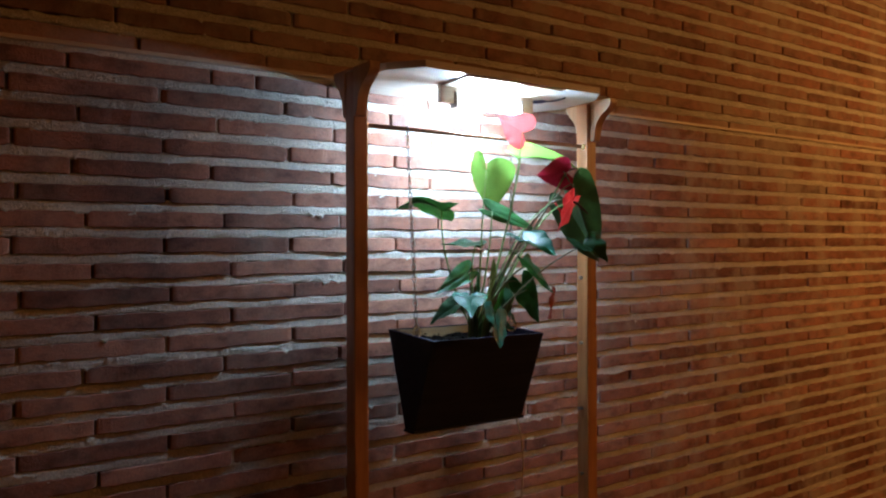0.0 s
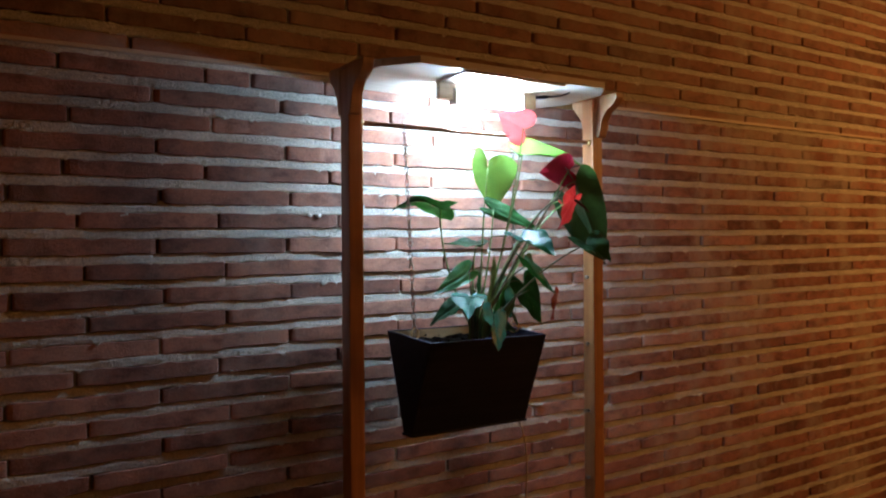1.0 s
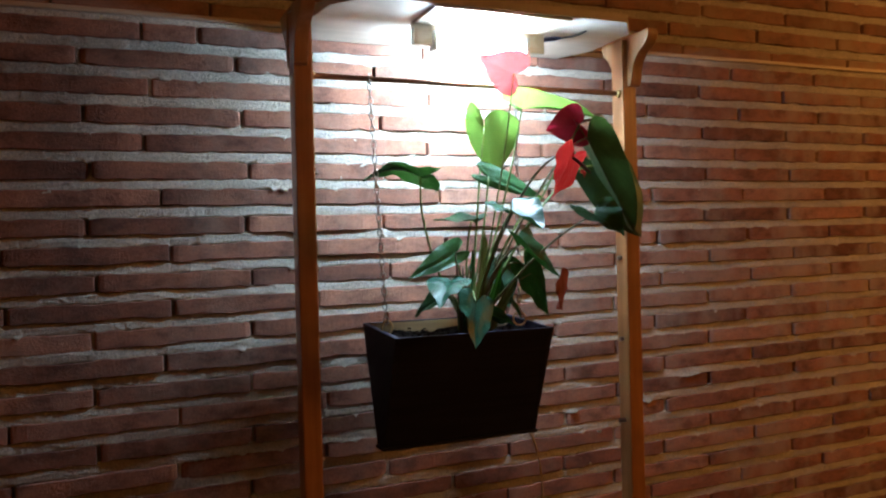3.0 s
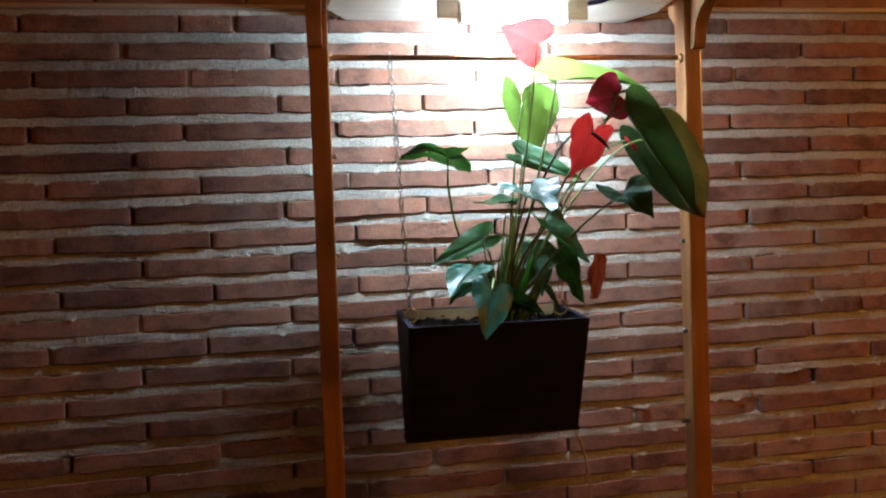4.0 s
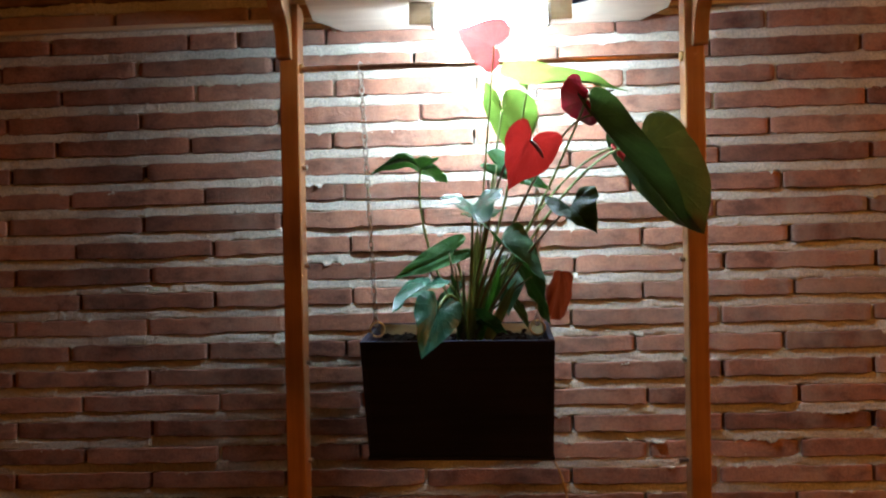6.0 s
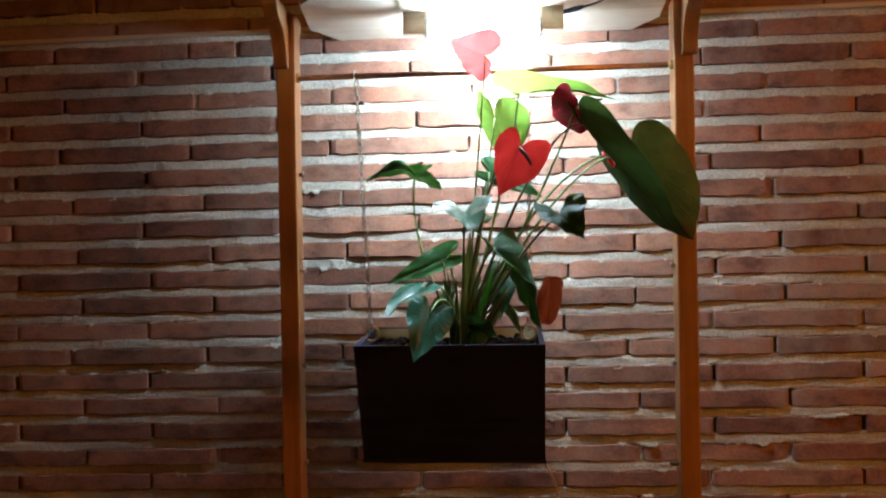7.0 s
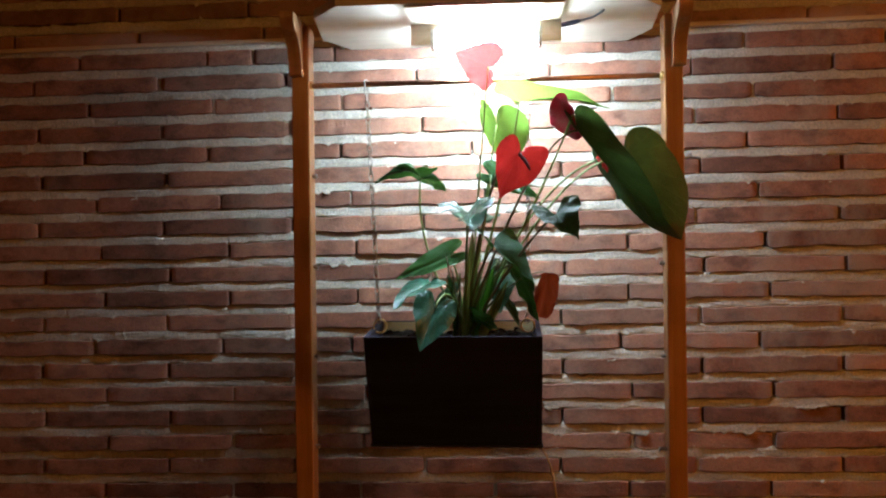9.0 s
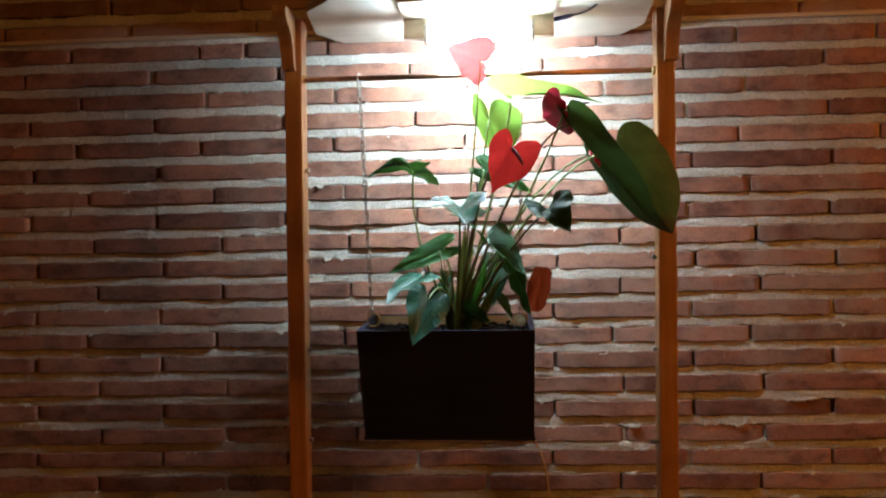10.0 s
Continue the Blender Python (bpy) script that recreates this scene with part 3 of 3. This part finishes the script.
# leaves
leaf(LEAF_YOUNG, (0.015, -0.175, 1.702), (0.047, -0.150, 1.600), (-0.018, -0.172, 1.752), (0.040, -0.208, 1.736), "young yellow-green leaf glowing in the lamp light", (-0.01, -0.18, 1.55), bow=0.12, shape=FULL, at=0.30)
leaf(LEAF_YOUNG, (0.058, -0.255, 1.731), (0.222, -0.300, 1.704), (0.030, -0.284, 1.764), (0.048, -0.232, 1.744), "young yellow-green leaf held flat", (0.04, -0.25, 1.60), arch=0.07, bow=-0.04, ruffle=0.008, at=0.5)
leaf(LEAF_BIG, (0.157, -0.332, 1.664), (0.322, -0.250, 1.482), (0.146, -0.302, 1.698), (0.163, -0.366, 1.698), "large dark green heart-shaped leaf with a scorched tip", (0.08, -0.34, 1.66), stalk_mat=STEM_DARK, bow=0.05, shape=BROAD, at=0.36)
leaf(LEAF_BIG, (0.247, -0.236, 1.620), (0.353, -0.232, 1.472), (0.190, -0.212, 1.648), (0.278, -0.218, 1.688), "large dark green heart-shaped leaf leaning on the post", (0.15, -0.24, 1.65), bow=0.08, shape=BROAD, at=0.37)
leaf(LEAF_DARK, (-0.133, -0.190, 1.599), (-0.232, -0.131, 1.600), (-0.104, -0.221, 1.612), (-0.084, -0.172, 1.582), "green leaf drooping sideways", (-0.150, -0.20, 1.47), arch=0.24, bow=0.08, ruffle=0.009, at=0.36)
leaf(LEAF_GLOSS, (-0.034, -0.372, 1.523), (-0.021, -0.468, 1.488), (-0.088, -0.350, 1.551), (0.018, -0.403, 1.537), "glossy leaf shining white in the lamp light", (-0.040, -0.30, 1.46), bow=0.10, ruffle=0.006, at=0.5)
leaf(LEAF_MID, (0.004, -0.210, 1.600), (0.095, -0.276, 1.549), (0.020, -0.204, 1.624), (0.010, -0.216, 1.577), "", (-0.01, -0.22, 1.48), bow=0.1, at=0.5)
leaf(LEAF_DARK, (0.112, -0.418, 1.515), (0.148, -0.455, 1.471), (0.070, -0.398, 1.533), (0.152, -0.430, 1.528), "dark leaf with a curled lobe", (0.05, -0.30, 1.46), arch=0.12, bow=0.12, ruffle=0.008, stalk_mat=STEM_DARK, at=0.42)
leaf(LEAF_DARK, (0.010, -0.325, 1.464), (0.078, -0.346, 1.398), (-0.024, -0.330, 1.494), (0.036, -0.308, 1.480), "", (-0.02, -0.27, 1.44), bow=0.1, stalk_mat=STEM_DARK, at=0.36)
leaf(LEAF_DARK, (0.050, -0.268, 1.422), (0.088, -0.287, 1.322), (0.042, -0.236, 1.402), (0.082, -0.294, 1.402), "", (0.02, -0.22, 1.46), bow=0.1, stalk_mat=STEM_DARK, at=0.5)
leaf(LEAF_BROWN, (0.105, -0.318, 1.416), (0.095, -0.318, 1.337), (0.085, -0.334, 1.412), (0.125, -0.302, 1.412), "withered orange-brown leaf hanging down", (0.05, -0.25, 1.43), shape=PAPER, stalk_mat=STEM_DARK, thick=0.0014, bow=0.1, at=0.5)
leaf(LEAF_DARK, (0.022, -0.205, 1.436), (0.018, -0.262, 1.342), (-0.008, -0.215, 1.415), (0.054, -0.222, 1.415), "", (-0.01, -0.21, 1.42), shape=LANCE, at=0.5)
leaf(LEAF_DARK, (0.028, -0.225, 1.368), (0.055, -0.245, 1.316), (0.020, -0.235, 1.362), (0.040, -0.220, 1.364), "", (0.00, -0.22, 1.37), shape=LANCE, at=0.5)
leaf(LEAF_GLOSS, (-0.112, -0.275, 1.398), (-0.168, -0.349, 1.354), (-0.133, -0.240, 1.409), (-0.080, -0.290, 1.401), "glossy blue-green leaf over the planter's rim", (-0.06, -0.24, 1.42), bow=0.12, arch=0.06, at=0.44)
leaf(LEAF_GLOSS, (-0.094, -0.343, 1.360), (-0.117, -0.390, 1.287), (-0.131, -0.356, 1.366), (-0.056, -0.336, 1.350), "glossy heart-shaped leaf hanging over the front", (-0.07, -0.27, 1.42), bow=0.14, at=0.5)
leaf(LEAF_MID, (-0.075, -0.213, 1.449), (-0.182, -0.235, 1.403), (-0.091, -0.206, 1.470), (-0.094, -0.224, 1.420), "", (-0.055, -0.21, 1.40), bow=0.1, at=0.46)
leaf(LEAF_DARK, (-0.014, -0.165, 1.514), (-0.068, -0.088, 1.520), (-0.036, -0.186, 1.514), (0.014, -0.146, 1.528), "", (-0.035, -0.16, 1.44), at=0.5)
leaf(LEAF_DARK, (-0.075, -0.165, 1.370), (-0.135, -0.140, 1.325), (-0.092, -0.178, 1.350), (-0.080, -0.150, 1.392), "", (-0.06, -0.19, 1.36), at=0.5)
leaf(LEAF_DARK, (-0.03, -0.25, 1.335), (0.02, -0.275, 1.312), (-0.034, -0.232, 1.322), (-0.026, -0.262, 1.352), "", (-0.04, -0.23, 1.34), at=0.5)
# upright sheaths and young blades crowding round the crown
for k, (x, y, dx, dy, high, wide) in enumerate(((-0.048, -0.238, 0.018, -0.024, 0.205, 0.020), (-0.030, -0.225, 0.040, -0.030, 0.150, 0.020), (-0.066, -0.228, -0.012, -0.018, 0.125, 0.022), (-0.020, -0.240, 0.055, -0.020, 0.110, 0.022), (-0.045, -0.205, 0.020, 0.015, 0.165, 0.020))):
    a, b = Vector((x, y, 1.292)), Vector((x + dx, y + dy, 1.292 + high))
    out = Vector((math.cos(k * 1.1 - 0.4), 0.5 * math.sin(k * 2.3), 0)) * wide / 2
    mid = a.lerp(b, 0.3)
    leaf((LEAF_OLIVE, LEAF_MID, LEAF_DARK, LEAF_OLIVE, LEAF_MID)[k], a, b, mid - out, mid + out, "pale olive leaf sheath standing upright" if k == 0 else "", shape=SHEATH, bow=-0.2, arch=0.03, at=0.5, name="sheath")
# bare stalks and papery sheaths round the crown
for k in range(15):
    a = random.uniform(0, math.tau)
    top = (-0.045 + 0.055 * math.cos(a) + 0.015, -0.222 + 0.030 * math.sin(a), random.uniform(1.36, 1.46))
    base = (-0.05 + 0.018 * math.cos(a), -0.215 + 0.014 * math.sin(a), 1.288)
    pts = bezier(base, (base[0], base[1], 1.36), top, 10)
    settle(smooth(part("sheath", tube_bm(pts, [0.0042 * (1 - 0.07 * i) for i in range(11)], 7), STEM_DARK if k % 2 else STEM_GREEN)), plant)


# ---- ceiling lamps out of view: one inferred from the warm light, two added as fill ----
def unseen_ceiling_lamp(x, y, drop=0.14):
    lamp = holder("unseen_ceiling_lamp", (x, y, TOP), "unseen opal glass ceiling lamp added for warm light", "ceiling lamp", "warm ceiling lamps")
    settle(smooth(part("rose", tube_bm([(x, y, TOP), (x, y, TOP - 0.02), (x, y, TOP - 0.03)], [0.06, 0.06, 0.03], 20), BRASS)), lamp)
    settle(smooth(part("pendant_rod", tube_bm([(x, y, TOP - 0.03), (x, y, TOP - drop)], 0.006, 8), BRASS)), lamp)
    prof = [(0.03, -drop), (0.15, -drop - 0.03), (0.19, -drop - 0.06), (0.185, -drop - 0.065), (0.145, -drop - 0.035), (0.028, -drop - 0.005)]
    bm = bmesh.new()
    n = 28
    rows = [[bm.verts.new((x + r * math.cos(a), y + r * math.sin(a), TOP + h)) for a in (k * math.tau / n for k in range(n))] for r, h in prof]
    for a, b in zip(rows, rows[1:]):
        for k in range(n):
            bm.faces.new((a[k], a[(k + 1) % n], b[(k + 1) % n], b[k]))
    settle(smooth(part("shade", bm, GLASS_WHITE)), lamp)
    return lamp


unseen_ceiling_lamp(2.5, -1.5, 0.35)
# lamp bodies made up to go with the two fill bulbs
unseen_ceiling_lamp(2.4, -3.2, 0.30)
unseen_ceiling_lamp(-1.2, -3.0)


# ---- the brick courses ----
PITCH, RISE, HIGH = 0.2905, 0.0529, 0.0330
SHIFT = {0: -0.015, 2: 0.0, 4: -0.012, 6: 0.012, 8: 0.028, 10: 0.030, 12: 0.012, 14: 0.036, 16: 0.036, 18: 0.030, 1: -0.015, 3: -0.003, 5: 0.004,
         7: -0.006, 9: 0.008, 11: 0.001, 13: 0.001, 15: 0.002, 17: -0.003, -1: -0.060, -2: 0.076, -4: 0.040}
FIRST, LAST = -15, 35


def course_z(i, x):
    base = 1.892 - RISE * i
    return base + (0.004 + 0.0005 * i) * x + 0.0022 * noise.noise((x * 1.3, i * 0.9, 5.0)) - (0.004 if i == -1 else 0)


def brick_mesh(cx, cz, length, i, seed):
    """Verts and faces of one hand-made brick, about its middle."""
    stations = (-0.5, -0.488, -0.46, -0.41, -0.35, -0.29, -0.22, -0.15, -0.08, -0.01, 0.06, 0.13, 0.20, 0.27, 0.34, 0.41, 0.46, 0.488, 0.5)
    last = len(stations) - 1
    proud = -0.0062 + 0.0036 * noise.noise((seed * 1.37, 2.0, i * 0.77))
    tilt = 0.0036 * noise.noise((seed * 0.71, 9.0, i * 1.3))
    verts, faces = [], []
    for k, s in enumerate(stations):
        x = s * length
        z0 = course_z(i, cx + x) - cz
        worn = 0.0014 + 0.0085 * abs(noise.noise((cx * 11 + (0 if s < 0 else 7), i * 5.1, 8.0)))
        drop = worn * {0: 1.0, 1: 0.42, 2: 0.08}.get(min(k, last - k), 0.0)
        top = HIGH / 2 - drop * 0.8 + 0.0026 * noise.noise((cx * 9 + x * 17, i * 3.1, 0.5)) + 0.0020 * noise.noise((cx * 31 + x * 61, i * 4.3, 1.5)) + 0.0016 * noise.noise((cx * 53 + x * 140, i * 6.1, 2.5))
        bottom = -HIGH / 2 + drop * 0.8 + 0.0028 * noise.noise((cx * 9 + x * 15, i * 3.1, 7.5)) + 0.0026 * noise.noise((cx * 31 + x * 58, i * 4.3, 2.5)) + 0.0020 * noise.noise((cx * 53 + x * 140, i * 6.1, 9.5))
        y = proud + tilt * s * 2 + 0.0016 * noise.noise((cx * 5 + x * 33, i * 1.7, 3.0)) + drop
        ring = ((0.021, bottom), (y + 0.0012, bottom), (y, bottom + 0.0016), (y, top - 0.0018), (y + 0.0014, top), (0.021, top))
        verts += [(x, yy, z0 + zz) for yy, zz in ring]
    for k in range(last):
        a, b = k * 6, k * 6 + 6
        faces += [(a + j, a + j + 1, b + j + 1, b + j) for j in range(5)]
    faces += [(5, 4, 3, 2, 1, 0), tuple(range(last * 6, last * 6 + 6))]
    return verts, faces


def lay_bricks():
    rng = random.Random(11)
    far_v, far_f, near, filled = [], [], 0, []
    for i in range(FIRST, LAST + 1):
        phase = (0.260 if i % 2 == 0 else 0.437) + SHIFT.get(i, rng.uniform(-0.04, 0.04))
        ks = range(int((X0 - phase) / PITCH) - 1, int((X1 - phase) / PITCH) + 2)
        joints = [phase + k * PITCH + rng.uniform(-0.004, 0.004) for k in ks]
        if i == 0:
            joints = sorted(joints + [-0.524])
        for a, b in zip(joints, joints[1:]):
            gap = rng.uniform(0.0035, 0.0085)
            if rng.random() < 0.24:
                filled.append((i, a))
            x0, x1 = max(a + gap / 2, X0), min(b - gap / 2, X1)
            if x1 - x0 < 0.03:
                continue
            cx = (x0 + x1) / 2
            cz = course_z(i, cx)
            if cz > TOP - 0.02 or cz < 0.02:
                continue
            verts, faces = brick_mesh(cx, cz, x1 - x0, i, cx * 3.7)
            if -1.20 < cx < 1.60 and -4 <= i <= 21 and near < 300:
                me = bpy.data.meshes.new("brick")
                me.from_pydata(verts, [], faces)
                me.materials.append(BRICK)
                ob = new("brick", me)
                ob.location = (cx, 0, cz)
                ob.parent = wall_north
                near += 1
            else:
                n = len(far_v)
                far_v += [(x + cx, y, z + cz) for x, y, z in verts]
                far_f += [tuple(v + n for v in f) for f in faces]
    me = bpy.data.meshes.new("bricks_beyond")
    me.from_pydata(far_v, [], far_f)
    me.materials.append(BRICK_FAR)
    ob = new("bricks_beyond", me)
    ob.parent = wall_north
    tagged(ob, kind="stuff")
    return filled


def lay_mortar(filled):
    """Lumpy bed joints, and the upright joints that are filled, as one rough mesh."""
    xs = list(np.arange(X0, -1.15, 0.05)) + list(np.arange(-1.15, 1.0, 0.0027)) + list(np.arange(1.0, 2.6, 0.010)) + list(np.arange(2.6, X1, 0.05))
    rows = 13
    verts, faces = [], []
    for i in range(FIRST - 1, LAST + 1):
        n0 = len(verts)
        for x in xs:
            mid = (course_z(i, x) + course_z(i + 1, x)) / 2
            half = (RISE - HIGH) / 2
            up = half + 0.0020 + 0.0036 * noise.noise((x * 21, i * 2.3, 11.0)) + 0.0020 * noise.noise((x * 75, i * 2.3, 13.0)) + 0.0012 * noise.noise((x * 230, i * 2.3, 15.0))
            down = half + 0.0020 + 0.0036 * noise.noise((x * 19, i * 2.9, 21.0)) + 0.0026 * noise.noise((x * 80, i * 2.9, 23.0)) + 0.0018 * noise.noise((x * 230, i * 2.9, 25.0))
            deep = -0.0028 + 0.0040 * noise.noise((x * 6, i * 1.9, 31.0))
            lip_up = max(0.0, noise.noise((x * 34, i * 3.7, 51.0)) + 0.5 * noise.noise((x * 120, i * 3.7, 53.0)) - 0.25)
            lip_down = max(0.0, noise.noise((x * 30, i * 4.1, 61.0)) + 0.5 * noise.noise((x * 110, i * 4.1, 63.0)) - 0.20)
            up, down = up + 0.005 * lip_up, down + 0.006 * lip_down
            for r in range(rows):
                s = r / (rows - 1)
                z = mid - down + (up + down) * s
                bulge = 1 - max(0.0, 1 - s / 0.13) ** 2 - 0.75 * (max(0.0, s - 0.66) / 0.34) ** 2
                under = max(0.0, s - 0.62) / 0.38 * (0.0008 + 0.0036 * noise.noise((x * 13, i * 1.1, 41.0)))
                lump = 0.0010 * noise.noise((x * 90, z * 120, i + 0.5)) + 0.0021 * noise.noise((x * 230, z * 250, 3.0))
                verts.append((x, 0.0022 - (0.0022 - deep) * bulge - lump * (0.45 + 0.55 * bulge) + max(0.0, under) - 0.014 * lip_up * max(0.0, s - 0.7) / 0.3 - 0.015 * lip_down * max(0.0, 0.3 - s) / 0.3, z))
        for k in range(len(xs) - 1):
            a, b = n0 + k * rows, n0 + (k + 1) * rows
            faces += [(a + r, b + r, b + r + 1, a + r + 1) for r in range(rows - 1)]
    for i, x in filled:
        n0 = len(verts)
        z = course_z(i, x)
        for r in range(8):
            s = r / 7
            for c in range(5):
                xx = x - 0.007 + 0.014 * c / 4
                zz = z - HIGH * 0.56 + HIGH * 1.12 * s
                y = 0.005 - 0.006 * (1 - abs(c - 2) / 2) + 0.003 * noise.noise((xx * 200, zz * 160, 2.0))
                verts.append((xx, y, zz))
        for r in range(7):
            for c in range(4):
                a = n0 + r * 5 + c
                faces.append((a, a + 1, a + 6, a + 5))
    me = bpy.data.meshes.new("mortar")
    me.from_pydata(verts, [], faces)
    me.materials.append(MORTAR)
    for p in me.polygons:
        p.use_smooth = True
    ob = new("mortar", me)
    ob.parent = wall_north
    tagged(ob, "rough pale grey mortar joints", kind="stuff")


lay_mortar(lay_bricks())
